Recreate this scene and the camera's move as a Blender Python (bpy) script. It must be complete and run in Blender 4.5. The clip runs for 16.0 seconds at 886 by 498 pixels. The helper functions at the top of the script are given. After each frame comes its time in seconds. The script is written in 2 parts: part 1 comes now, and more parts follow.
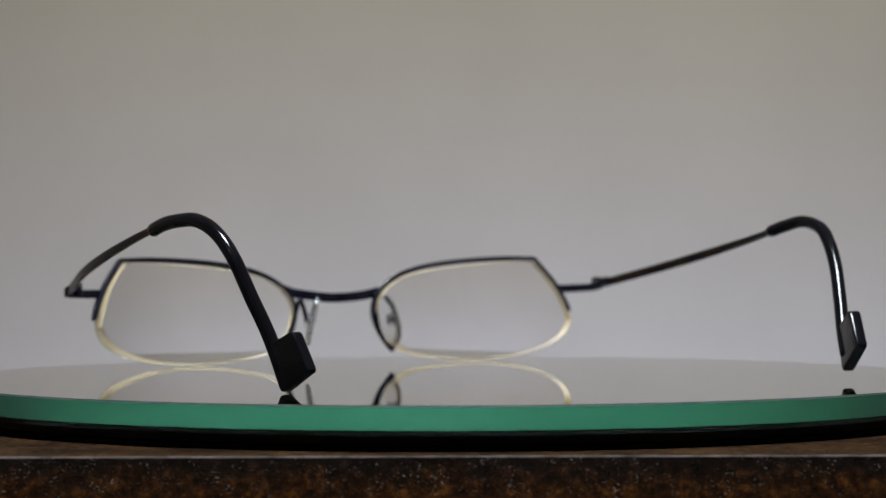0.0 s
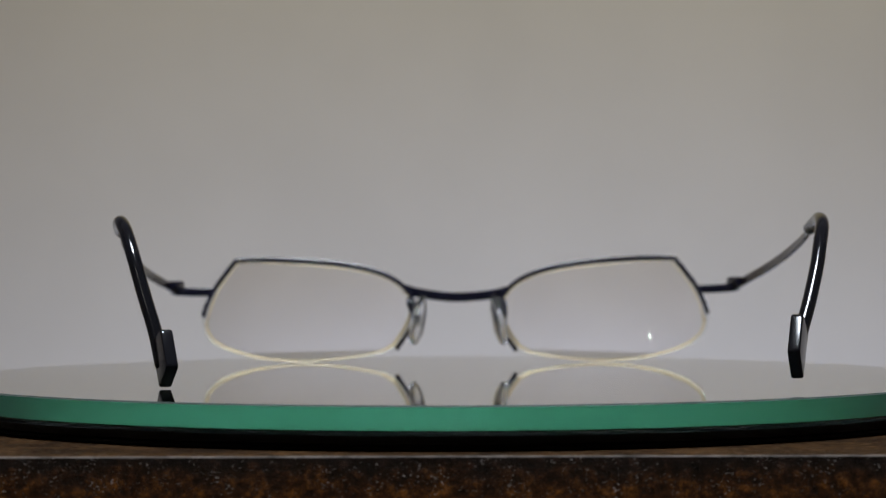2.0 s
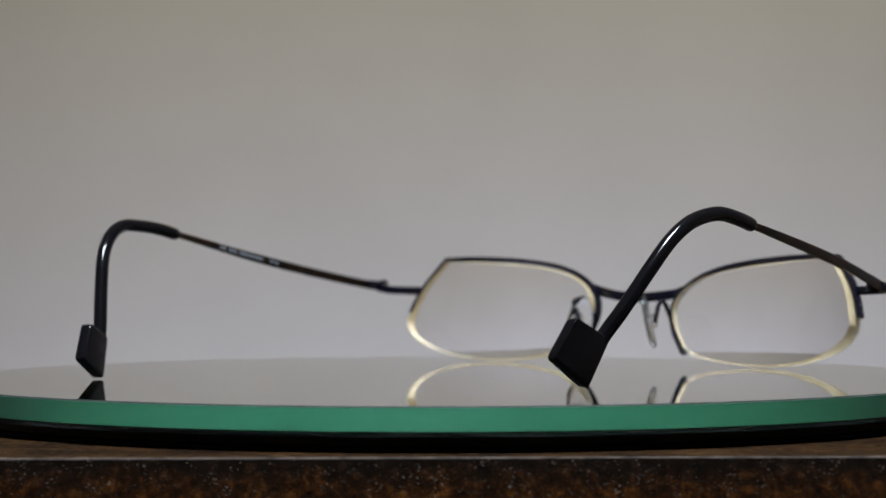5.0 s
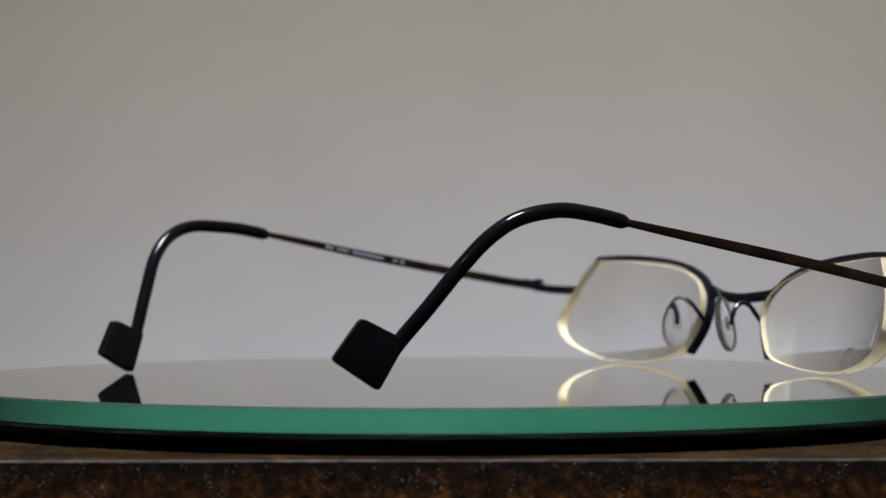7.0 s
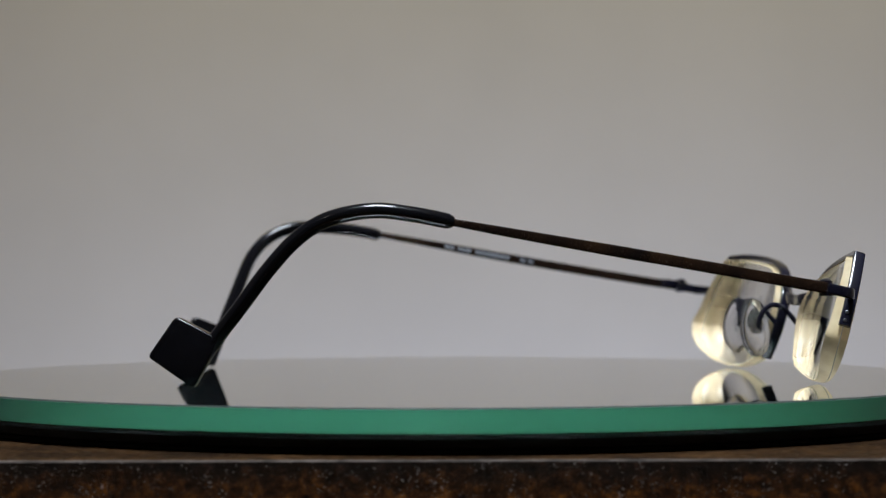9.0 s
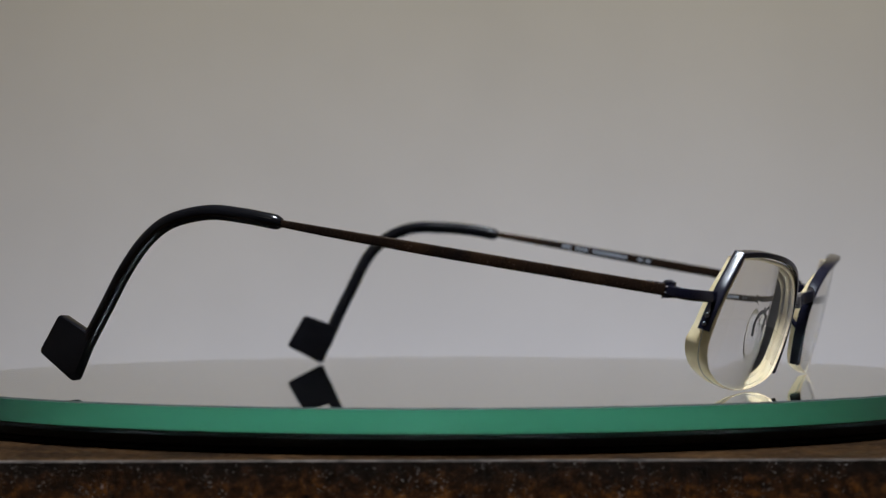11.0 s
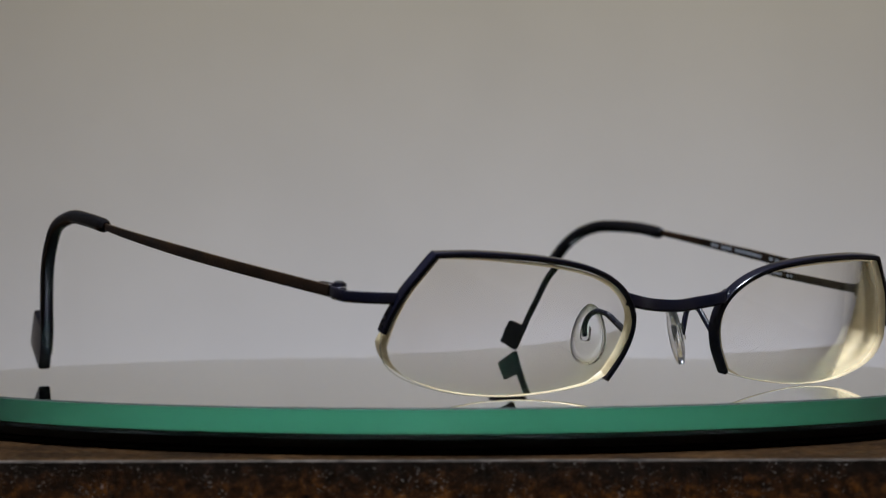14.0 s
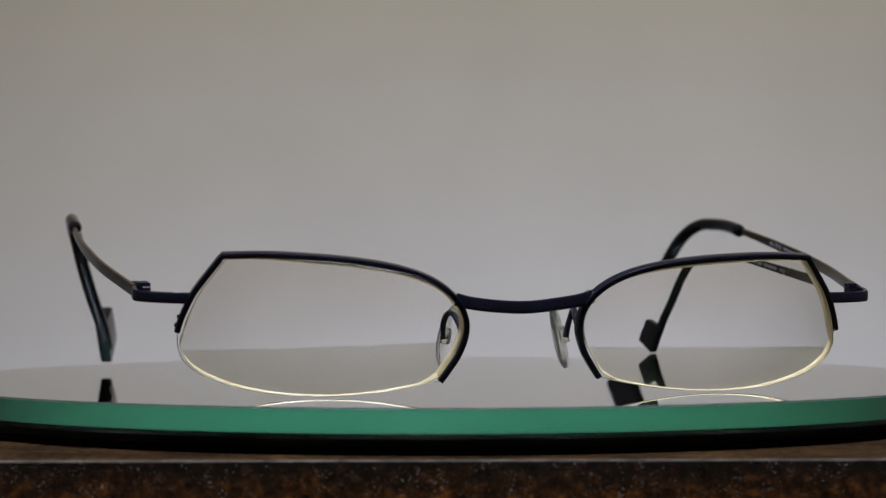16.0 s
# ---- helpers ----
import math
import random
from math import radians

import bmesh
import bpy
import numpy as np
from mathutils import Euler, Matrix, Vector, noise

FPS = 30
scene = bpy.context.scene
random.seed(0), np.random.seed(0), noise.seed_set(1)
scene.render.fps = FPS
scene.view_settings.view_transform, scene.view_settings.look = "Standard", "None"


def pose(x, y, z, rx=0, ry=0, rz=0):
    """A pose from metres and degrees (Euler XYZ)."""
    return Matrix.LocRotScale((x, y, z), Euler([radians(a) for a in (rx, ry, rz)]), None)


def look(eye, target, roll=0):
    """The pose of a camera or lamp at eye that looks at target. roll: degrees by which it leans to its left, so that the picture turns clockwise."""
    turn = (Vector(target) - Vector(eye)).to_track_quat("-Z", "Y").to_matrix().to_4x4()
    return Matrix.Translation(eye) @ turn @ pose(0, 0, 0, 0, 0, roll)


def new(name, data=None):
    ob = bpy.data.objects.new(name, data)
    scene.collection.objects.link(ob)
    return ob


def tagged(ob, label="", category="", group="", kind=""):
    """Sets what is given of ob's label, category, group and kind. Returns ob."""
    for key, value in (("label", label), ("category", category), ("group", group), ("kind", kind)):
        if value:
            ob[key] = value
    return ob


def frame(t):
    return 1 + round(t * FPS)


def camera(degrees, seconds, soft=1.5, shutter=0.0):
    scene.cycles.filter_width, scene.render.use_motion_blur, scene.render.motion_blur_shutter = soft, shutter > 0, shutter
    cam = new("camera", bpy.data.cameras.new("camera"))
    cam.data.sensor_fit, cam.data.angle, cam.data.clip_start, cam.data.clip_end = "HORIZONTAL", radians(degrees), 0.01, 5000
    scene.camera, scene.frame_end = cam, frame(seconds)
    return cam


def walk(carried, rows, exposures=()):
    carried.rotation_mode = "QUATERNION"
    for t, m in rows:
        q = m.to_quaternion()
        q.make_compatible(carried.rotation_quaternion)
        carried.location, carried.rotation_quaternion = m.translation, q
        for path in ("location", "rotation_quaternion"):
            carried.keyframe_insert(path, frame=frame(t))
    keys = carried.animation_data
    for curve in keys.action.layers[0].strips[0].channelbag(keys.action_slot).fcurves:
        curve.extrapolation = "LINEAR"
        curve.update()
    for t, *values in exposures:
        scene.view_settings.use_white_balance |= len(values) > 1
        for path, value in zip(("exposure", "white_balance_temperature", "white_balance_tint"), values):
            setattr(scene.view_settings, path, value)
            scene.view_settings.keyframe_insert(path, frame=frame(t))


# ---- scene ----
import itertools

# ---- camera: it stands still; while the focus is pulled the picture widens a little, as if it stood 11 mm nearer ----
cam = camera(21.508, 16.0, soft=1.2)
TILT, ROLL = math.radians(0.418), -0.137


def stand(dist, height, side):
    eye = (side, -dist, height)
    return look(eye, (side, -dist + math.cos(TILT), height + math.sin(TILT)), ROLL)


FAR, NEAR = stand(0.48046, 0.02261, -0.00084), stand(0.46979, 0.02236, -0.00077)
walk(cam, [(0.0, FAR), (4.2, FAR), (6.3, NEAR), (16.0, NEAR)])
cam.data.dof.use_dof = True
cam.data.dof.focus_distance = 0.418
cam.data.dof.aperture_fstop = 27.0

# ---- light ----
world = bpy.data.worlds.new("room_air")
scene.world = world
world.use_nodes = True
world.node_tree.nodes["Background"].inputs["Color"].default_value = (0.75, 0.85, 1.0, 1)
world.node_tree.nodes["Background"].inputs["Strength"].default_value = 0.05
scene.view_settings.exposure = 0.0


def area_lamp(name, m, sx, sy, power, color):
    data = bpy.data.lights.new(name, "AREA")
    data.shape, data.size, data.size_y, data.energy, data.color = "RECTANGLE", sx, sy, power, color
    ob = new(name, data)
    ob.matrix_world = m
    return ob


def point_lamp(name, place, power, color, radius):
    data = bpy.data.lights.new(name, "POINT")
    data.energy, data.color, data.shadow_soft_size = power, color, radius
    ob = new(name, data)
    ob.location = place
    return ob


def spot_lamp(name, eye, target, degrees, power, color, radius):
    data = bpy.data.lights.new(name, "SPOT")
    data.energy, data.color, data.spot_size, data.spot_blend, data.shadow_soft_size = power, color, radians(degrees), 1.0, radius
    new(name, data).matrix_world = look(eye, target)


# two unseen fills, added to grade the wall behind: cool from below, warm from above; a cool panel hangs over the table;
# a small bulb is behind the camera
spot_lamp("floor_uplight", (0.12, 0.72, -0.68), (0.08, 1.4, 0.0), 150, 19.5, (0.62, 0.704, 0.972), 0.05)
spot_lamp("wall_spot_light", (0.2, 0.35, 1.45), (0.05, 1.4, 0.15), 64, 26.0, (0.985, 0.803, 0.218), 0.06)
panel = area_lamp("ceiling_panel_light", look((0.05, -0.45, 1.6), (0.0, -0.05, 0.0)), 0.45, 0.45, 9.0, (0.82, 0.9, 1.0))
panel.data.spread = radians(75)
point_lamp("bulb_light", (-0.5, -0.93, 0.8), 0.8, (1.0, 0.95, 0.86), 0.009)


# ---- materials ----
def material(name):
    m = bpy.data.materials.new(name)
    m.use_nodes = True
    return m, m.node_tree.nodes, m.node_tree.links, m.node_tree.nodes["Principled BSDF"]


def noise_node(n, l, scale, detail=4.0, rough=0.55, stretch=None):
    tc = n.new("ShaderNodeTexCoord")
    tex = n.new("ShaderNodeTexNoise")
    tex.inputs["Scale"].default_value, tex.inputs["Detail"].default_value = scale, detail
    tex.inputs["Roughness"].default_value = rough
    if stretch:
        mp = n.new("ShaderNodeMapping")
        mp.inputs["Scale"].default_value = stretch
        l.new(tc.outputs["Object"], mp.inputs["Vector"])
        l.new(mp.outputs["Vector"], tex.inputs["Vector"])
    else:
        l.new(tc.outputs["Object"], tex.inputs["Vector"])
    return tex


def ramp(n, l, src, stops):
    r = n.new("ShaderNodeValToRGB")
    while len(r.color_ramp.elements) < len(stops):
        r.color_ramp.elements.new(0.5)
    for e, (p, c) in zip(r.color_ramp.elements, stops):
        e.position, e.color = p, (*c, 1)
    l.new(src, r.inputs["Fac"])
    return r.outputs["Color"]


def span(n, l, src, lo, hi, a=0.3, b=0.7):
    r = n.new("ShaderNodeMapRange")
    for key, val in (("From Min", a), ("From Max", b), ("To Min", lo), ("To Max", hi)):
        r.inputs[key].default_value = val
    l.new(src, r.inputs["Value"])
    return r.outputs["Result"]


def bump(n, l, p, src, strength, dist):
    b = n.new("ShaderNodeBump")
    b.inputs["Strength"].default_value, b.inputs["Distance"].default_value = strength, dist
    l.new(src, b.inputs["Height"])
    l.new(b.outputs["Normal"], p.inputs["Normal"])


def grained(name, a, b, scale, rough, metal=0.0, fine=None, bump_by=0.0, bump_dist=0.0002, coat=0.0, spec=0.5):
    m, n, l, p = material(name)
    big = noise_node(n, l, scale)
    l.new(ramp(n, l, big.outputs["Fac"], [(0.35, a), (0.65, b)]), p.inputs["Base Color"])
    small = noise_node(n, l, fine or scale * 12)
    l.new(span(n, l, small.outputs["Fac"], rough * 0.85, rough * 1.2), p.inputs["Roughness"])
    p.inputs["Metallic"].default_value = metal
    p.inputs["Coat Weight"].default_value = coat
    p.inputs["Coat Roughness"].default_value = 0.12
    p.inputs["Specular IOR Level"].default_value = spec
    if bump_by:
        bump(n, l, p, small.outputs["Fac"], bump_by, bump_dist)
    return m


def clear(name, color, ior, rough, spec=0.5, tint=(1, 1, 1)):
    m, n, l, p = material(name)
    p.inputs["Base Color"].default_value = (*color, 1)
    p.inputs["Transmission Weight"].default_value = 1.0
    p.inputs["IOR"].default_value = ior
    p.inputs["Roughness"].default_value = rough
    p.inputs["Specular IOR Level"].default_value = spec
    p.inputs["Specular Tint"].default_value = (*tint, 1)
    return m


WALL = grained("white_wall_paint", (0.78, 0.77, 0.76), (0.82, 0.81, 0.80), 6.0, 0.8, fine=900, bump_by=0.15)
# the unseen south wall gets a dark colour to keep the camera side dim
DIM_WALL = grained("dimmed_wall_tone", (0.23, 0.195, 0.15), (0.28, 0.235, 0.185), 5.0, 0.7, fine=700, bump_by=0.15)
FLOOR = grained("floor_boards_wood", (0.22, 0.13, 0.07), (0.3, 0.19, 0.1), 5.0, 0.45)
RIM = grained("blue_black_metal_enamel", (0.006, 0.006, 0.013), (0.009, 0.009, 0.02), 160, 0.2, metal=0.0, fine=2500, coat=0.1)
# black temples; the brown they reflect is mixed into the base colour
TEMPLE = grained("black_enamel_brown_reflection", (0.012, 0.008, 0.007), (0.044, 0.023, 0.013), 130, 0.24, metal=0.4, fine=2500, coat=0.1)
SLEEVE = grained("black_plastic", (0.0035, 0.0035, 0.0045), (0.006, 0.006, 0.008), 120, 0.13, fine=2200, bump_by=0.02, spec=0.36)
STEEL = grained("dull_screw_steel", (0.1, 0.1, 0.11), (0.22, 0.22, 0.24), 600, 0.35, metal=0.9)
LENS = clear("coated_lens_plastic", (0.99, 1.0, 0.965), 1.56, 0.0, 0.08, (0.4, 0.75, 0.5))
PAD = clear("clear_silicone", (0.98, 0.98, 0.97), 1.45, 0.02)
PAD.node_tree.nodes["Principled BSDF"].inputs["Transmission Weight"].default_value = 0.985
GLASS = clear("clear_float_glass", (0.95, 1.0, 0.965), 1.5, 0.0)
for key, val in (("Coat Weight", 0.65), ("Coat IOR", 1.55), ("Coat Roughness", 0.0)):
    GLASS.node_tree.nodes["Principled BSDF"].inputs[key].default_value = val
GLASS_EDGE = clear("green_glass_edge", (0.105, 0.56, 0.325), 1.5, 0.2, 0.22)
# the glass chamfer's dark look, painted as an opaque colour
GLASS_BEVEL = grained("dark_painted_bevel", (0.025, 0.04, 0.034), (0.045, 0.06, 0.05), 200, 0.6, spec=0.2)
INK = grained("pale_print", (0.2, 0.22, 0.25), (0.36, 0.38, 0.42), 900, 0.5)


def lens_edge_material():
    """The lens's ground edge: matt, cream, letting some light through."""
    m, n, l, p = material("frosted_yellowish_lens_edge")
    t = noise_node(n, l, 420)
    tone = ramp(n, l, t.outputs["Fac"], [(0.35, (0.67, 0.535, 0.31)), (0.65, (0.78, 0.655, 0.42))])
    l.new(tone, p.inputs["Base Color"])
    p.inputs["Transmission Weight"].default_value = 0.3
    p.inputs["IOR"].default_value = 1.5
    p.inputs["Roughness"].default_value = 0.45
    p.inputs["Specular IOR Level"].default_value = 0.2
    glow = n.new("ShaderNodeBsdfTranslucent")
    l.new(tone, glow.inputs["Color"])
    matt = n.new("ShaderNodeBsdfDiffuse")
    l.new(tone, matt.inputs["Color"])
    both = n.new("ShaderNodeMixShader")
    both.inputs["Fac"].default_value = 0.25
    l.new(matt.outputs["BSDF"], both.inputs[1])
    l.new(glow.outputs["BSDF"], both.inputs[2])
    mix = n.new("ShaderNodeMixShader")
    mix.inputs["Fac"].default_value = 0.6
    l.new(p.outputs["BSDF"], mix.inputs[1])
    l.new(both.outputs["Shader"], mix.inputs[2])
    l.new(mix.outputs["Shader"], n["Material Output"].inputs["Surface"])
    return m


LENS_EDGE = lens_edge_material()


def thread_material():
    m, n, l, p = material("clear_nylon_thread")
    t = noise_node(n, l, 800)
    l.new(ramp(n, l, t.outputs["Fac"], [(0.3, (0.9, 0.86, 0.72)), (0.7, (0.97, 0.95, 0.88))]), p.inputs["Base Color"])
    p.inputs["Transmission Weight"].default_value = 0.6
    p.inputs["IOR"].default_value = 1.45
    p.inputs["Roughness"].default_value = 0.2
    return m


NYLON = thread_material()


def platter_material():
    m, n, l, p = material("black_platter_plastic")
    t = noise_node(n, l, 60)
    l.new(ramp(n, l, t.outputs["Fac"], [(0.35, (0.008, 0.007, 0.007)), (0.65, (0.014, 0.012, 0.012))]), p.inputs["Base Color"])
    l.new(span(n, l, noise_node(n, l, 900).outputs["Fac"], 0.65, 0.85), p.inputs["Roughness"])
    p.inputs["Specular IOR Level"].default_value = 0.08
    return m


PLATTER = platter_material()
PLATTER_TOP = grained("glossy_black_plastic", (0.046, 0.066, 0.06), (0.058, 0.082, 0.074), 40, 0.14, fine=1500)


def table_material(name, dark, mid, light, gloss, glint):
    """Stained, open-grained board: dark pores, orange wood showing through, small glints of lacquer."""
    m, n, l, p = material(name)
    streak = noise_node(n, l, 60, 6, 0.65, (1.0, 1.0, 0.55))
    base = ramp(n, l, streak.outputs["Fac"], [(0.36, dark), (0.52, mid), (0.72, light)])
    pore = noise_node(n, l, 420, 3, 0.6)
    mix = n.new("ShaderNodeMix")
    mix.data_type, mix.blend_type = "RGBA", "MULTIPLY"
    mix.inputs["Factor"].default_value = 0.85
    l.new(base, mix.inputs["A"])
    l.new(ramp(n, l, pore.outputs["Fac"], [(0.38, (0.25, 0.22, 0.2)), (0.6, (1.15, 1.1, 1.05))]), mix.inputs["B"])
    l.new(mix.outputs["Result"], p.inputs["Base Color"])
    l.new(span(n, l, noise_node(n, l, 700).outputs["Fac"], gloss * 0.7, gloss * 1.4), p.inputs["Roughness"])
    bump(n, l, p, noise_node(n, l, glint, 5, 0.7).outputs["Fac"], 0.9, 0.0006)
    return m


TABLE_TOP = table_material("stained_wood_top", (0.014, 0.007, 0.003), (0.036, 0.018, 0.007), (0.066, 0.034, 0.013), 0.6, 500)
TABLE_TOP.node_tree.nodes["Principled BSDF"].inputs["Specular IOR Level"].default_value = 0.06


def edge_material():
    """The board's sawn edge: orange-brown particles, darker towards the top, with painted pale glints and pits."""
    m, n, l, p = material("dark_topped_board_edge")
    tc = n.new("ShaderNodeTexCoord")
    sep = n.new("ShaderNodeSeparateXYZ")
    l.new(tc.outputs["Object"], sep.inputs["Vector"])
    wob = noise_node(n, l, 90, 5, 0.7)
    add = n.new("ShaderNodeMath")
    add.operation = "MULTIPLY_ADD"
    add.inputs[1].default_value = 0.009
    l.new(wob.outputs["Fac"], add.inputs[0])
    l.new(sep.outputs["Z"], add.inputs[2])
    height_mask = span(n, l, add.outputs["Value"], 0.0, 1.0, 0.7513, 0.7555)
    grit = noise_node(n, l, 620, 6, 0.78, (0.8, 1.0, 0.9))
    low_tone = ramp(n, l, grit.outputs["Fac"], [(0.36, (0.006, 0.003, 0.002)), (0.52, (0.036, 0.012, 0.002)), (0.69, (0.19, 0.065, 0.008))])
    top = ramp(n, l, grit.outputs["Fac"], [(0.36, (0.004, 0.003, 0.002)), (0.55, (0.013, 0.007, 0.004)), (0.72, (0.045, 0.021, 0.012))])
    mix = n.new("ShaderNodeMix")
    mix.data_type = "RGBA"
    l.new(height_mask, mix.inputs["Factor"])
    l.new(low_tone, mix.inputs["A"])
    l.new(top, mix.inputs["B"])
    # small glints, painted into the base colour as pale dots
    glint_noise = noise_node(n, l, 2300, 3, 0.6, (0.7, 1.0, 1.25))
    glint_dots = span(n, l, glint_noise.outputs["Fac"], 0.0, 1.0, 0.62, 0.69)
    thin = span(n, l, noise_node(n, l, 240, 2).outputs["Fac"], 0.0, 0.9, 0.4, 0.6)
    both = n.new("ShaderNodeMath")
    both.operation = "MULTIPLY"
    l.new(glint_dots, both.inputs[0])
    l.new(thin, both.inputs[1])
    mix2 = n.new("ShaderNodeMix")
    mix2.data_type = "RGBA"
    mix2.inputs["B"].default_value = (0.27, 0.24, 0.22, 1)
    l.new(both.outputs["Value"], mix2.inputs["Factor"])
    l.new(mix.outputs["Result"], mix2.inputs["A"])
    l.new(mix2.outputs["Result"], p.inputs["Base Color"])
    l.new(span(n, l, grit.outputs["Fac"], 0.25, 0.6), p.inputs["Roughness"])
    p.inputs["Specular IOR Level"].default_value = 0.09
    bump(n, l, p, grit.outputs["Fac"], 0.9, 0.0005)
    return m


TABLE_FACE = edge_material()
# the shine along the top edge is painted as a lighter colour
TABLE_ARRIS = grained("painted_highlight_arris", (0.025, 0.017, 0.012), (0.12, 0.095, 0.08), 320, 0.4, fine=1800, bump_by=0.2)


# ---- mesh helpers ----
def add_mesh(name, bm, mat, smooth=True, sharp=35):
    bmesh.ops.recalc_face_normals(bm, faces=bm.faces)
    for f in bm.faces:
        f.smooth = smooth
    for e in bm.edges:
        if len(e.link_faces) == 2 and e.calc_face_angle(0) > radians(sharp):
            e.smooth = False
    me = bpy.data.meshes.new(name)
    bm.to_mesh(me)
    bm.free()
    for one in (mat if isinstance(mat, (list, tuple)) else (mat,)):
        me.materials.append(one)
    return me


def part(name, bm, mat, parent, label="", smooth=True, sharp=35):
    ob = new(name, add_mesh(name, bm, mat, smooth, sharp))
    ob.parent = parent
    if label:
        tagged(ob, label)
    return ob


def box(bm, x0, x1, y0, y1, z0, z1, bevel=0.0, seg=2):
    made = bmesh.ops.create_cube(bm, size=1.0)["verts"]
    for v in made:
        v.co = Vector((x0 + (v.co.x + 0.5) * (x1 - x0), y0 + (v.co.y + 0.5) * (y1 - y0), z0 + (v.co.z + 0.5) * (z1 - z0)))
    if bevel:
        edges = {e for v in made for e in v.link_edges}
        bmesh.ops.bevel(bm, geom=list(edges), offset=bevel, segments=seg, affect="EDGES", profile=0.5)


def spline(points, per=8):
    """A smooth run through the points."""
    pts = [Vector(p) for p in points]
    pts = [pts[0] * 2 - pts[1]] + pts + [pts[-1] * 2 - pts[-2]]
    out = []
    for a, b, c, d in zip(pts, pts[1:], pts[2:], pts[3:]):
        for k in range(per):
            t = k / per
            out.append(0.5 * ((2 * b) + (c - a) * t + (2 * a - 5 * b + 4 * c - d) * t * t + (3 * b - a - 3 * c + d) * t ** 3))
    out.append(pts[-2])
    return out


def sweep(bm, pts, ups, sizes, n=16, power=2.0):
    """A bar along pts. ups: the way of its second axis, one or one a point; sizes: half width and half height, one or one a point.
    power 2 gives an oval, higher ones a rounded strip."""
    rings = []
    for i, p in enumerate(pts):
        tan = (pts[min(i + 1, len(pts) - 1)] - pts[max(i - 1, 0)]).normalized()
        up = Vector(ups[i] if isinstance(ups, list) else ups)
        up = (up - tan * up.dot(tan)).normalized()
        side = tan.cross(up)
        w, h = sizes[i] if isinstance(sizes, list) else sizes
        ring = []
        for k in range(n):
            a = 2 * math.pi * (k + 0.5) / n
            c, s = math.cos(a), math.sin(a)
            ring.append(bm.verts.new(p + side * (w * math.copysign(abs(c) ** (2 / power), c)) + up * (h * math.copysign(abs(s) ** (2 / power), s))))
        rings.append(ring)
    for a, b in zip(rings, rings[1:]):
        for k in range(n):
            bm.faces.new((a[k], a[(k + 1) % n], b[(k + 1) % n], b[k]))
    bm.faces.new(rings[0][::-1])
    bm.faces.new(rings[-1])


def lathe(bm, profile, n=256, mats=None):
    """Turn (radius, z) pairs round the z axis; a pair with radius 0 closes the end."""
    rings = []
    for r, z in profile:
        if r == 0:
            rings.append([bm.verts.new((0, 0, z))])
        else:
            rings.append([bm.verts.new((r * math.cos(2 * math.pi * k / n), r * math.sin(2 * math.pi * k / n), z)) for k in range(n)])
    for i, (a, b) in enumerate(zip(rings, rings[1:])):
        for k in range(n):
            j = (k + 1) % n
            if len(a) == 1:
                f = bm.faces.new((a[0], b[k], b[j]))
            elif len(b) == 1:
                f = bm.faces.new((a[k], a[j], b[0]))
            else:
                f = bm.faces.new((a[k], a[j], b[j], b[k]))
            if mats:
                f.material_index = mats[i]


# ---- the room ----
TABLE_Z = -0.0077
FLOOR_Z, CEIL_Z = -0.76, 1.66
BACK_Y, FRONT_Y, SIDE_X = 1.4, -2.1, 1.7


def structure(name, bm, mat, label, category):
    return tagged(new(name, add_mesh(name, bm, mat, smooth=False)), label, category, kind="structure")


def room():
    bm = bmesh.new()
    box(bm, -SIDE_X - 0.1, SIDE_X + 0.1, BACK_Y, BACK_Y + 0.1, FLOOR_Z, CEIL_Z)
    structure("wall_north", bm, WALL, "plain matt off-white wall behind the table", "wall")
    bm = bmesh.new()
    box(bm, -SIDE_X - 0.1, SIDE_X + 0.1, FRONT_Y - 0.1, FRONT_Y, FLOOR_Z, CEIL_Z)
    structure("wall_south", bm, DIM_WALL, "unseen wall behind the camera, toned dark", "wall")
    for name, x0, x1 in (("wall_west", -SIDE_X - 0.1, -SIDE_X), ("wall_east", SIDE_X, SIDE_X + 0.1)):
        bm = bmesh.new()
        box(bm, x0, x1, FRONT_Y, BACK_Y, FLOOR_Z, CEIL_Z)
        structure(name, bm, WALL, "plain matt off-white side wall", "wall")
    bm = bmesh.new()
    box(bm, -SIDE_X - 0.1, SIDE_X + 0.1, FRONT_Y - 0.1, BACK_Y + 0.1, FLOOR_Z - 0.1, FLOOR_Z)
    structure("floor", bm, FLOOR, "brown wooden floor", "floor")
    bm = bmesh.new()
    box(bm, -SIDE_X - 0.1, SIDE_X + 0.1, FRONT_Y - 0.1, BACK_Y + 0.1, CEIL_Z, CEIL_Z + 0.1)
    structure("ceiling", bm, WALL, "plain white ceiling", "ceiling")


room()


def table():
    ob = tagged(new("table"), "small dark brown stained table with a mottled front edge", "table")
    ob.location = (0, 0, FLOOR_Z)
    top = TABLE_Z - FLOOR_Z
    bm = bmesh.new()
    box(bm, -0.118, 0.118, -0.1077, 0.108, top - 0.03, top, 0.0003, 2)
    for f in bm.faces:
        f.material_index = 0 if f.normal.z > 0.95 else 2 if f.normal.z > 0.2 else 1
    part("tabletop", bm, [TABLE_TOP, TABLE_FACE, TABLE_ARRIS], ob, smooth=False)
    for x, y in itertools.product((-0.095, 0.095), (-0.085, 0.085)):
        bm = bmesh.new()
        box(bm, x - 0.02, x + 0.02, y - 0.02, y + 0.02, 0, top - 0.03, 0.002)
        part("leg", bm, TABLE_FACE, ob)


table()

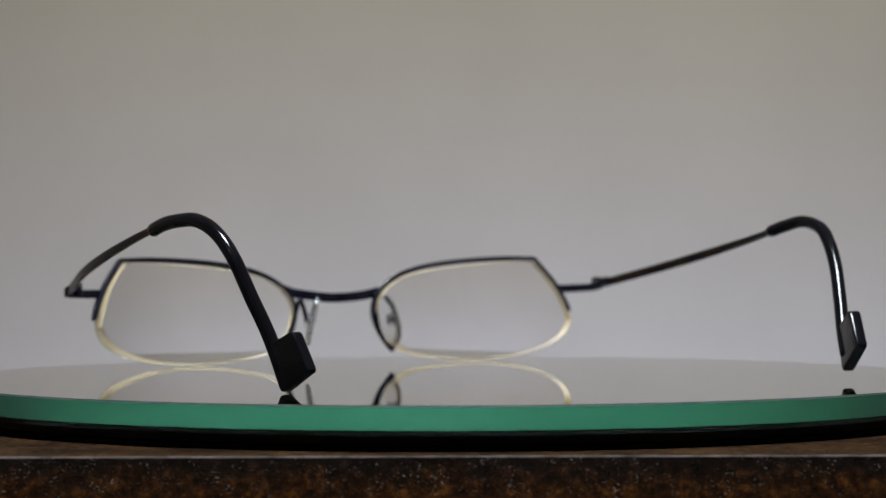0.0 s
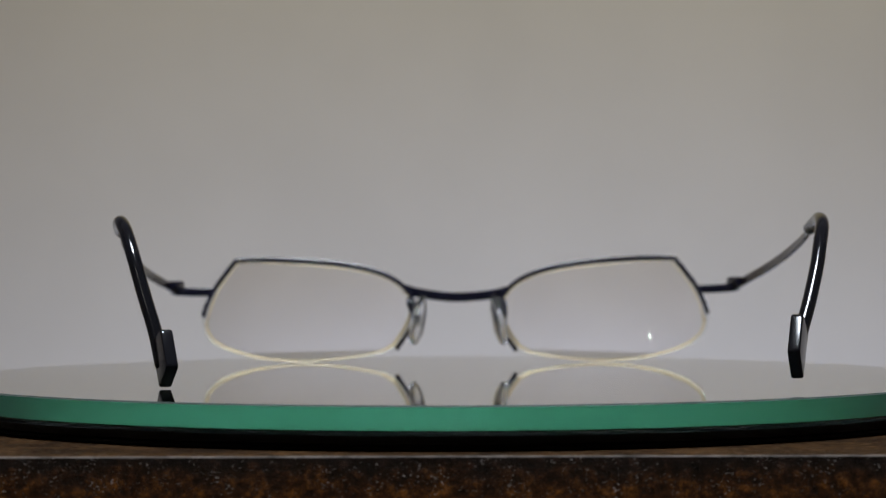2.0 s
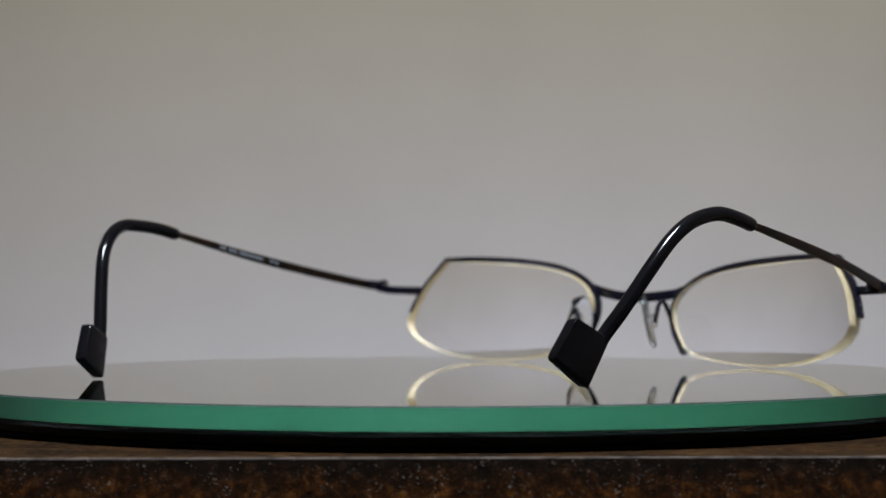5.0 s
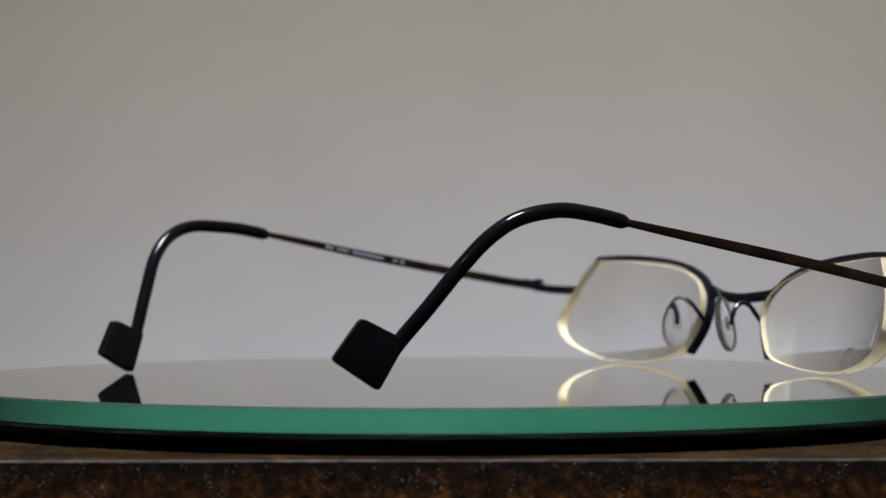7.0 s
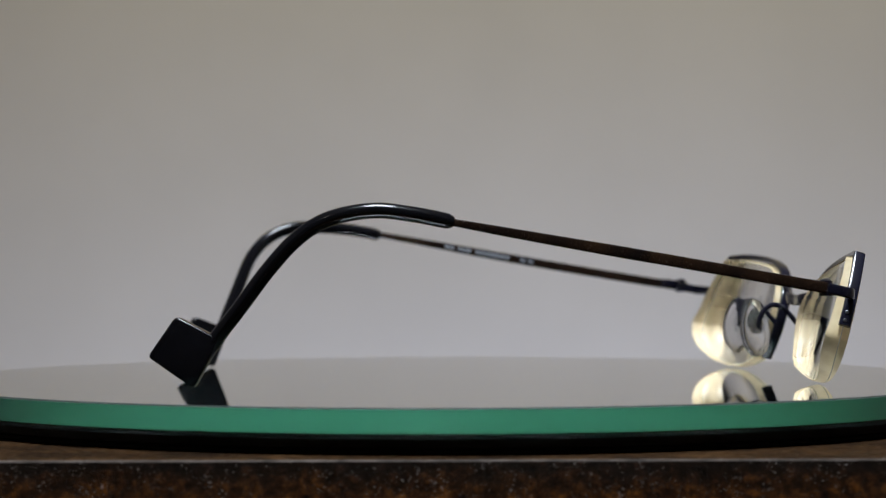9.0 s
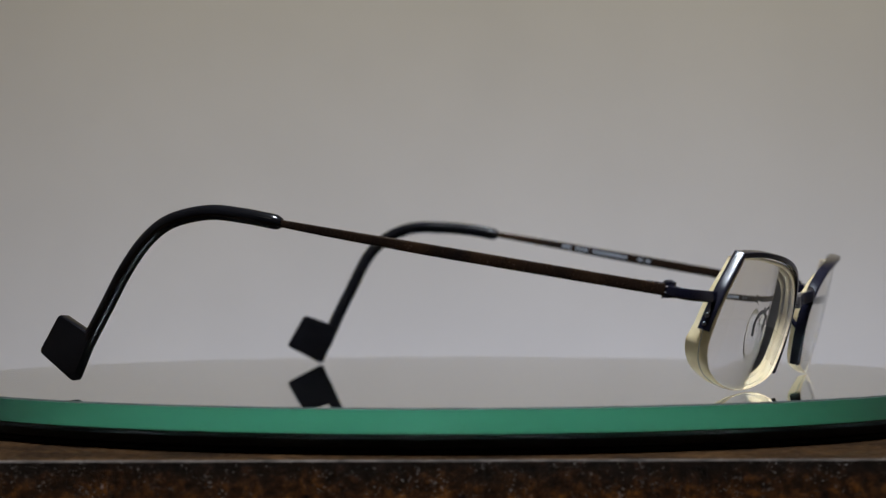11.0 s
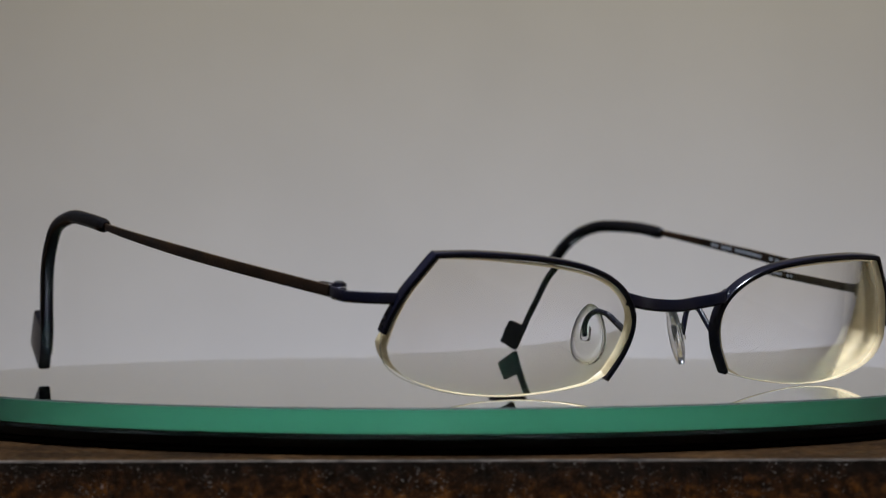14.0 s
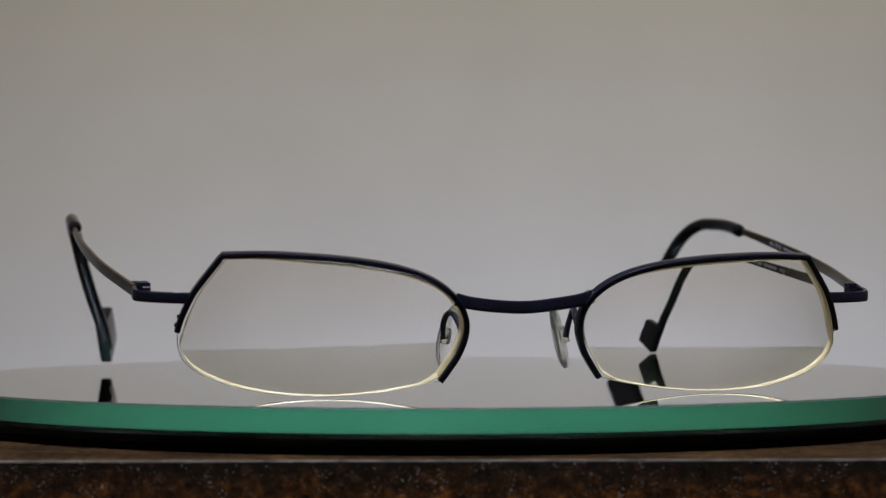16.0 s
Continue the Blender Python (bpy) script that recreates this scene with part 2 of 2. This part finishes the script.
# ---- turntable and its glass disc ----
DISC_R, DISC_T = 0.1022, 0.0044


def turntable():
    ob = tagged(new("turntable"), "flat black round turntable under the glass disc on the table", "turntable")
    ob.location = (0, 0, TABLE_Z)
    top = -DISC_T - 0.00006 - TABLE_Z
    bm = bmesh.new()
    lathe(bm, [(0, 0), (0.0992, 0), (0.0998, 0.0003), (0.0998, 0.0008), (0.099, 0.0010), (0, 0.0010)])
    part("base_ring", bm, PLATTER, ob)
    bm = bmesh.new()
    lathe(bm, [(0, 0.0011), (0.1004, 0.0011), (0.1012, 0.0014), (0.1014, top - 0.0006), (0.1008, top), (0.0985, top), (0, top)], 256, [0, 0, 0, 0, 0, 1])
    return part("platter", bm, [PLATTER, PLATTER_TOP], ob, "rotating black platter with glossy top")


PLATTER_OB = turntable()


def glass_disc():
    ob = tagged(new("glass_disc"), "round clear glass disc with green edge on the turntable", "glass disc")
    r, t, c = DISC_R, DISC_T, 0.0003
    bm = bmesh.new()
    lathe(bm, [(0, 0), (r - 0.0004, 0), (r, -c)], 384, [0, 1])
    part("upper_face", bm, [GLASS, GLASS_BEVEL], ob, "clear polished glass face with bevel painted dark", True, 30)
    bm = bmesh.new()
    lathe(bm, [(0, -t), (r - c, -t), (r, -t + c)], 384, [0, 1])
    part("lower_face", bm, [GLASS, GLASS_EDGE], ob, "", True, 30)
    bm = bmesh.new()
    lathe(bm, [(r, -c), (r, -t + c)], 384)
    part("edge", bm, GLASS_EDGE, ob, "green ground glass edge")
    for piece in ob.children:
        # every face looks outwards
        me = piece.data
        mid = me.polygons[0]
        out = Vector((mid.center.x, mid.center.y, 0)) if piece.name.startswith("edge") else Vector((0, 0, 1 if piece.name.startswith("upper") else -1))
        if mid.normal.dot(out) < 0:
            me.flip_normals()
    return ob


DISC = glass_disc()

# ---- the eyeglasses: x along the front, y forward, z up, all in mm from the turning axis ----
MID = 2.3                          # the middle of the bridge
WRAP, LEAN = -0.0973, 0.2595       # how the front falls back to the sides, and leans forward to the top
FRONT_AT = 68.9
LENS_C = (35.0, 12.0)              # the middle of a lens
BOW = 104.0                        # radius to which the front is bowed


def front(x, z, off=0.0):
    """A place on the bowed front, in mm, by x and z, for the wearer's right side; off: mm forward of it."""
    r2 = (x - LENS_C[0]) ** 2 + (z - LENS_C[1]) ** 2
    n = Vector((-WRAP, 1.0, -LEAN)).normalized()
    return Vector((x, FRONT_AT + WRAP * x + LEAN * z, z)) + Vector((0, 2.4 - r2 / (2 * BOW), 0)) + n * off


def side_of(p, s):
    """mm to metres; s = -1 mirrors to the wearer's left."""
    z = p[2]
    if s < 0:                      # the left side of the front is bent a little: lower at the hinge, higher at the nose
        dz = -0.021 * (p[0] - 35) if p[0] > 14 else 0.44 * max(0.0, p[0] - MID) / (14 - MID)
        w = min(1.0, max(0.0, (p[1] + 8) / 60))
        z += dz * w
        x = p[0] - w * 0.5 * max(0.0, min((30 - p[0]) / 16, (p[0] - MID) / (14 - MID)))
    else:
        x = p[0]
    return Vector(((MID + s * (x - MID)) / 1000, p[1] / 1000, z / 1000))


N_FRONT = Vector((-WRAP, 1.0, -LEAN)).normalized()
TOP_RUN = [(54.1, 24.2), (47, 24.3), (39.4, 23.9), (32, 23.2), (25, 22.0), (19.5, 20.2), (15.45, 17.6), (13.0, 14.3), (12.5, 11.0), (13.5, 7.6), (15.0, 5.0), (16.6, 2.7)]
OUT_RUN = [(61.2, 11.5), (60.4, 14.2), (58.7, 17.9), (56.6, 20.9), (54.1, 24.2)]
LOW_RUN = [(16.6, 2.7), (21, 1.75), (27, 0.85), (35, 0.3), (43, 0.55), (50, 1.6), (56, 3.5), (59.4, 5.7), (60.9, 8.3), (61.2, 11.5)]


def run2(points, per=6):
    return [(p.x, p.y) for p in spline([(x, z, 0) for x, z in points], per)]


def lens_mesh(s):
    """A minus lens: bowed front, more strongly bowed back, with a ground edge."""
    held, free = run2(OUT_RUN)[:-1] + run2(TOP_RUN)[:-1], run2(LOW_RUN)[:-1]
    raw = held + free
    cx, cz = LENS_C
    outline, behind = [], []
    for i, (x, z) in enumerate(raw):
        # where the rim holds the lens, it stays inside the rim
        hold = 1.0 if i < len(held) else max(0.0, 1 - (i - len(held)) / 5, 1 - (len(raw) - i) / 5)
        (xa, za), (xb, zb) = raw[i - 1], raw[(i + 1) % len(raw)]
        tx, tz = xb - xa, zb - za
        k = math.hypot(tx, tz)
        nx, nz = -tz / k, tx / k
        if nx * (cx - x) + nz * (cz - z) < 0:
            nx, nz = -nx, -nz
        outline.append((x + nx * 0.6 * hold, z + nz * 0.6 * hold))
        behind.append((x + nx * 1.25 * hold, z + nz * 1.25 * hold))
    rf, rb, mid_t = 200.0, 74.0, 1.3
    bm = bmesh.new()

    def place(x, z, back):
        r2 = (x - cx) ** 2 + (z - cz) ** 2
        d = mid_t / 2 - r2 / (2 * rf) if not back else -mid_t / 2 - r2 / (2 * rb)
        return side_of(Vector((x, FRONT_AT + 1.5 + WRAP * x + LEAN * z, z)) + N_FRONT * d, s)

    steps = [0.06, 0.2, 0.35, 0.5, 0.65, 0.78, 0.88, 0.95, 0.993]
    rows = {}
    for back in (False, True):
        rows[back] = [[bm.verts.new(place(cx + (x - cx) * k, cz + (z - cz) * k, back)) for x, z in (behind if back else outline)] for k in steps]
        for a, b in zip(rows[back], rows[back][1:]):
            for i in range(len(outline)):
                j = (i + 1) % len(outline)
                bm.faces.new((a[i], a[j], b[j], b[i]))
        bm.faces.new(rows[back][0])
    # ground edge: a narrow bevel on either side
    fr, bk = rows[False][-1], rows[True][-1]
    ef = [bm.verts.new(v.co.lerp(w.co, 0.06) + (v.co - side_of(front(cx, cz), s)).normalized() * 0.00012) for v, w in zip(fr, bk)]
    eb = [bm.verts.new(w.co.lerp(v.co, 0.06) + (v.co - side_of(front(cx, cz), s)).normalized() * 0.00012) for v, w in zip(fr, bk)]
    for a, b in ((fr, ef), (ef, eb), (eb, bk)):
        for i in range(len(outline)):
            j = (i + 1) % len(outline)
            bm.faces.new((a[i], a[j], b[j], b[i])).material_index = 1
    return bm


def rot_pose(s):
    """How a temple is folded out about its hinge: the left one is closed a little more and lies lower."""
    h = side_of((67.2, 60.0, 18.0), s)
    if s > 0:
        return Matrix.Translation(h) @ Euler((radians(-0.25), 0, radians(0.1))).to_matrix().to_4x4() @ Matrix.Translation(-h)
    return Matrix.Translation(h) @ Euler((radians(0.11), 0, radians(3.65))).to_matrix().to_4x4() @ Matrix.Translation(-h)


def eyeglasses():
    ob = tagged(new("eyeglasses"), "half-rimless eyeglasses with blue-black metal frame, open on the glass disc", "eyeglasses")
    for s in (1, -1):
        P = lambda *p: side_of(Vector(p), s)
        nf = Vector((N_FRONT.x * s, N_FRONT.y, N_FRONT.z))
        # lens and its thread
        bm = lens_mesh(s)
        lens = part("lens", bm, [LENS, LENS_EDGE], ob, "clear lens with pale ground edge", True, 30)
        lens.visible_shadow = False
        bm = bmesh.new()
        sweep(bm, [side_of(front(x, z, -0.2), s) for x, z in run2(LOW_RUN)], nf, (0.0001, 0.0001), 8)
        part("nylon_thread", bm, NYLON, lens, "pale nylon thread round the lower edge")
        # the rim: one bent strip, mitred at the outer top corner
        bm = bmesh.new()
        run = [side_of(front(x, z, -0.1), s) for x, z in run2(OUT_RUN)[:-1]]
        run += [side_of(front(x, z, -0.1), s) for x, z in run2(TOP_RUN)]
        wide = [(0.00052, 0.00105)] * len(run)
        sweep(bm, run, nf, wide, 16, 5.0)
        rim = part("rim", bm, RIM, ob, "blue-black metal half rim")
        # rivets that hold the thread at the rim's ends
        for x, z, dx, dz in ((60.75, 13.9, 0.45, 0.06), (61.15, 12.5, 0.45, 0.03), (14.6, 6.4, -0.6, -0.3)):
            bm = bmesh.new()
            c = front(x + dx, z + dz, -0.1)
            sweep(bm, [side_of(c + Vector((-dx, 0, -dz)) * 0.6, s), side_of(c, s), side_of(c + Vector((dx, 0, dz)) * 0.25, s)], nf,
                  [(0.00038, 0.00038), (0.00036, 0.00036), (0.0002, 0.0002)], 10)
            part("thread_stop", bm, STEEL, rim)
        # end piece: flat strip that leaves the rim and turns back to the hinge
        bm = bmesh.new()
        path = spline([P(59.3, 66.6, 17.05), P(62.5, 66.0, 17.15), P(65.4, 65.2, 17.3), P(67.6, 63.9, 17.5), P(68.1, 62.2, 17.85), P(67.9, 60.4, 18.25)], 6)
        sweep(bm, path, (0, 0, 1), (0.00048, 0.00098), 14, 5.0)
        part("end_piece", bm, RIM, ob)
        # hinge: three knuckles on a pin, inside the bend
        bm = bmesh.new()
        hx, hy = 66.4, 60.2
        for z0, z1 in ((16.95, 17.8), (17.9, 18.85), (18.95, 19.6)):
            sweep(bm, [P(hx, hy, z0), P(hx, hy, z1)], (0, 1, 0), (0.00125, 0.00125), 16)
        sweep(bm, [P(67.0, 59.4, 18.55), P(67.1, 58.9, 18.65), P(67.4, 56.6, 19.0), P(67.5, 56.2, 19.05)], (0, 0, 1), [(0.0005, 0.0007), (0.0008, 0.001), (0.0008, 0.001), (0.0005, 0.0007)], 14, 5.0)
        hinge = part("hinge", bm, RIM, ob, "three-knuckle hinge")
        bm = bmesh.new()
        sweep(bm, [P(hx, hy, 19.5), P(hx, hy, 19.8), P(hx, hy, 20.0)], (0, 1, 0), [(0.00095, 0.00095), (0.0009, 0.0009), (0.0005, 0.0005)], 16)
        part("hinge_screw", bm, STEEL, hinge)
        # temple
        m = rot_pose(s)
        Q = lambda *p: m @ side_of(Vector(p), s)
        bm = bmesh.new()
        if s > 0:
            wire = [(68.0, 59.9, 18.35), (69.28, 52, 19.65), (71.7, 36, 22.33), (73.2, 18, 25.3), (73.75, 2, 28.0), (73.6, -8, 29.78)]
        else:                      # the left one is bowed out more
            wire = [(68.0, 59.9, 18.35), (69.67, 52, 19.62), (72.86, 36, 22.24), (74.63, 18, 25.2), (75.02, 2, 27.94), (74.87, -10, 29.95)]
        path = spline([Q(*p) for p in wire], 6)
        n = len(path)
        sizes = []
        for i in range(n):
            t = i / (n - 1)
            h = 0.00102 if t < 0.55 else 0.00102 - 0.0004 * (t - 0.55) / 0.45
            sizes.append((0.00042, h))
        sweep(bm, path, (0, 0, 1), sizes, 14, 5.0)
        temple = part("temple", bm, TEMPLE, ob, "thin dark metal temple")
        # moulded tip: tube over the wire, ending in a square flag
        bm = bmesh.new()
        if s > 0:
            tip = [(73.45, -6.22, 29.5), (73.6, -13.1, 30.8), (73.37, -19.95, 31.43), (72.62, -27.3, 30.0), (71.4, -32.5, 26.8), (69.85, -37.3, 21.6),
                   (67.5, -42.3, 14.8), (65.3, -46.5, 9.2), (63.9, -50.0, 3.9)]
        else:                      # the left tip is bent more sharply
            tip = [(74.72, -8.53, 29.57), (74.71, -14.69, 30.71), (74.32, -21.12, 31.3), (73.45, -28.2, 31.27), (72.16, -33.86, 29.2), (70.53, -38.27, 24.75),
                   (68.19, -41.78, 17.08), (66.11, -44.52, 10.61), (64.5, -47.3, 3.6)]
        path = spline([Q(*p) for p in tip], 8)
        n = len(path)
        sizes = []
        for i in range(n):
            t = i / (n - 1)
            r = 0.00135 * min(1.0, 0.75 + 2.0 * t / 0.15) if t < 0.15 else 0.00135
            sizes.append((r, r))
        sizes[0], sizes[-1] = (0.0009, 0.0009), (0.0008, 0.0008)
        sweep(bm, path, (0, 0.3, 1), sizes, 18)
        # the flag: a rounded square plate
        if s > 0:
            corners = [Vector((63.7, -52.87, 13.05)), Vector((62.3, -57.43, 6.4)), Vector((64.1, -49.98, 1.3)), Vector((65.7, -45.72, 9.35))]
        else:
            corners = [Vector((63.72, -51.42, 11.2)), Vector((62.39, -55.02, 4.5)), Vector((64.1, -47.53, 0.5)), Vector((65.63, -44.35, 8.45))]
        thick = Vector((1.0, -0.28, 0.0)).normalized()
        rim_pts = []
        for i, c in enumerate(corners):
            a, b = corners[i - 1], corners[(i + 1) % 4]
            pa, pb = c + (a - c).normalized() * 0.9, c + (b - c).normalized() * 0.9
            for k in range(6):
                t = k / 5
                rim_pts.append((1 - t) ** 2 * pa + 2 * t * (1 - t) * c + t * t * pb)
        mid = sum(corners, Vector()) / 4
        rim_pts = [mid + (p - mid) * 1.06 for p in rim_pts]
        layers = []
        for off, shrink in ((-1.15, 0.92), (-1.13, 0.95), (-1.03, 0.978), (-0.85, 0.995), (-0.62, 1.0), (0.62, 1.0), (0.85, 0.995), (1.03, 0.978), (1.13, 0.95), (1.15, 0.92)):
            layers.append([bm.verts.new(m @ side_of(mid + (p - mid) * shrink + thick * off, s)) for p in rim_pts])
        for a, b in zip(layers, layers[1:]):
            for i in range(len(a)):
                j = (i + 1) % len(a)
                bm.faces.new((a[i], a[j], b[j], b[i]))
        bm.faces.new(layers[0])
        bm.faces.new(layers[-1])
        part("temple_tip", bm, SLEEVE, temple, "black plastic temple tip with square flag end", True, 50)
        if s < 0:
            # unreadable print on the inner face: plain bars
            for a, b in ((6.5, 8.6), (9.6, 12.6), (13.6, 21.6), (24.0, 25.2), (25.8, 27.0)):
                bm = bmesh.new()
                strip = []
                for y in (a, b):
                    k = next(i for i in range(5) if wire[i][1] >= y >= wire[i + 1][1])
                    u = (wire[k][1] - y) / (wire[k][1] - wire[k + 1][1])
                    x, z = (wire[k][j] + (wire[k + 1][j] - wire[k][j]) * u for j in (0, 2))
                    strip.append(Q(x - 0.4, y, z + 0.05))
                sweep(bm, strip, (0, 0, 1), (0.00003, 0.00036), 8, 6.0)
                part("print_bar", bm, INK, temple, "pale printed bar")
        # nose pad on its wire
        bm = bmesh.new()
        pc = Vector((12.3, 60.2, 10.1)) if s > 0 else Vector((11.5, 61.2, 9.7))
        wide_axis = Vector((0.35, -0.94, 0.0) if s > 0 else (0.45, -0.89, 0.0)).normalized()
        long_axis = Vector((0.21, 0.05, -1.0)).normalized()
        flat = wide_axis.cross(long_axis).normalized()
        rings = []
        for off, k in ((-0.75, 0.72), (-0.62, 0.9), (-0.3, 1.0), (0.2, 1.0), (0.45, 0.9), (0.55, 0.7)):
            rings.append([bm.verts.new(side_of(pc + long_axis * (5.9 * k * math.cos(2 * math.pi * i / 28)) + wide_axis * (3.3 * k * math.sin(2 * math.pi * i / 28) * (1 + 0.16 * math.cos(2 * math.pi * i / 28)))
                                      + flat * off, s)) for i in range(28)])
        for a, b in zip(rings, rings[1:]):
            for i in range(28):
                bm.faces.new((a[i], a[(i + 1) % 28], b[(i + 1) % 28], b[i]))
        bm.faces.new(rings[0])
        bm.faces.new(rings[-1])
        pad = part("nose_pad", bm, PAD, ob, "clear oval silicone nose pad")
        pad.visible_shadow = False
        out = flat if flat.x > 0 else -flat
        bm = bmesh.new()
        a = pc + out * 1.3
        sweep(bm, spline([side_of(front(13.0, 9.6, -0.7), s), side_of((13.0, 67.4, 12.2), s), side_of((13.2, 65.6, 14.0), s), side_of((13.5, 63.6, 14.5), s), side_of((13.7, 61.9, 13.6), s),
                          side_of(a + Vector((0.3, 0.2, 1.4)), s), side_of(a + Vector((0, 0, -0.6)), s)], 6), (1, 0.2, 0.1), (0.00052, 0.00052), 10)
        part("pad_arm", bm, RIM, pad, "thin dark bent wire arm")
        bm = bmesh.new()
        sweep(bm, [side_of(pc + out * 0.45, s), side_of(pc + out * 1.5, s)], (0, 0, 1), (0.00085, 0.0015), 14, 4.0)
        part("pad_mount", bm, PAD, pad, "clear block that holds the arm")
    # bridge
    bm = bmesh.new()
    path = spline([side_of(front(14.6, 16.6, -0.5), -1), side_of(front(12.2, 16.2, 0.5), -1), side_of((7.6, 70.9, 15.5), -1), side_of((MID, 71.2, 15.25), 1), side_of((7.6, 70.9, 15.5), 1),
                   side_of(front(12.2, 16.2, 0.5), 1), side_of(front(14.6, 16.6, -0.5), 1)], 6)
    sweep(bm, path, (0, 0, 1), (0.00055, 0.00112), 16, 5.0)
    part("bridge", bm, RIM, ob, "flat blue-black bridge")
    return ob


GLASSES = eyeglasses()


# ---- what moves: all on the turntable goes round together, clockwise seen from above ----
def turn(t):
    return -(-47.03 + 11.9866 * t)


def motions():
    drift = ((0.0, 0.1), (1.5, 0.1), (3.0, -0.4), (4.2, -0.75), (6.3, 0.55), (8.0, 0.75), (9.2, 0.65), (11.5, 0.12), (12.5, -0.06), (14.0, -0.04), (16.0, -0.22))
    rows = []
    for k in range(33):
        t = k * 0.5
        for (ta, da), (tb, db) in zip(drift, drift[1:]):
            if ta <= t <= tb:
                rows.append((t, turn(t) - (da + (db - da) * (t - ta) / (tb - ta))))
                break
    walk(PLATTER_OB, [(t, pose(0, 0, 0, 0, 0, a)) for t, a in rows])
    walk(DISC, [(t, pose(0, 0, 0, 0, 0, a)) for t, a in rows])
    walk(GLASSES, [(t, pose(0, 0, 0, 0, 0, a - 22.905)) for t, a in rows])


motions()
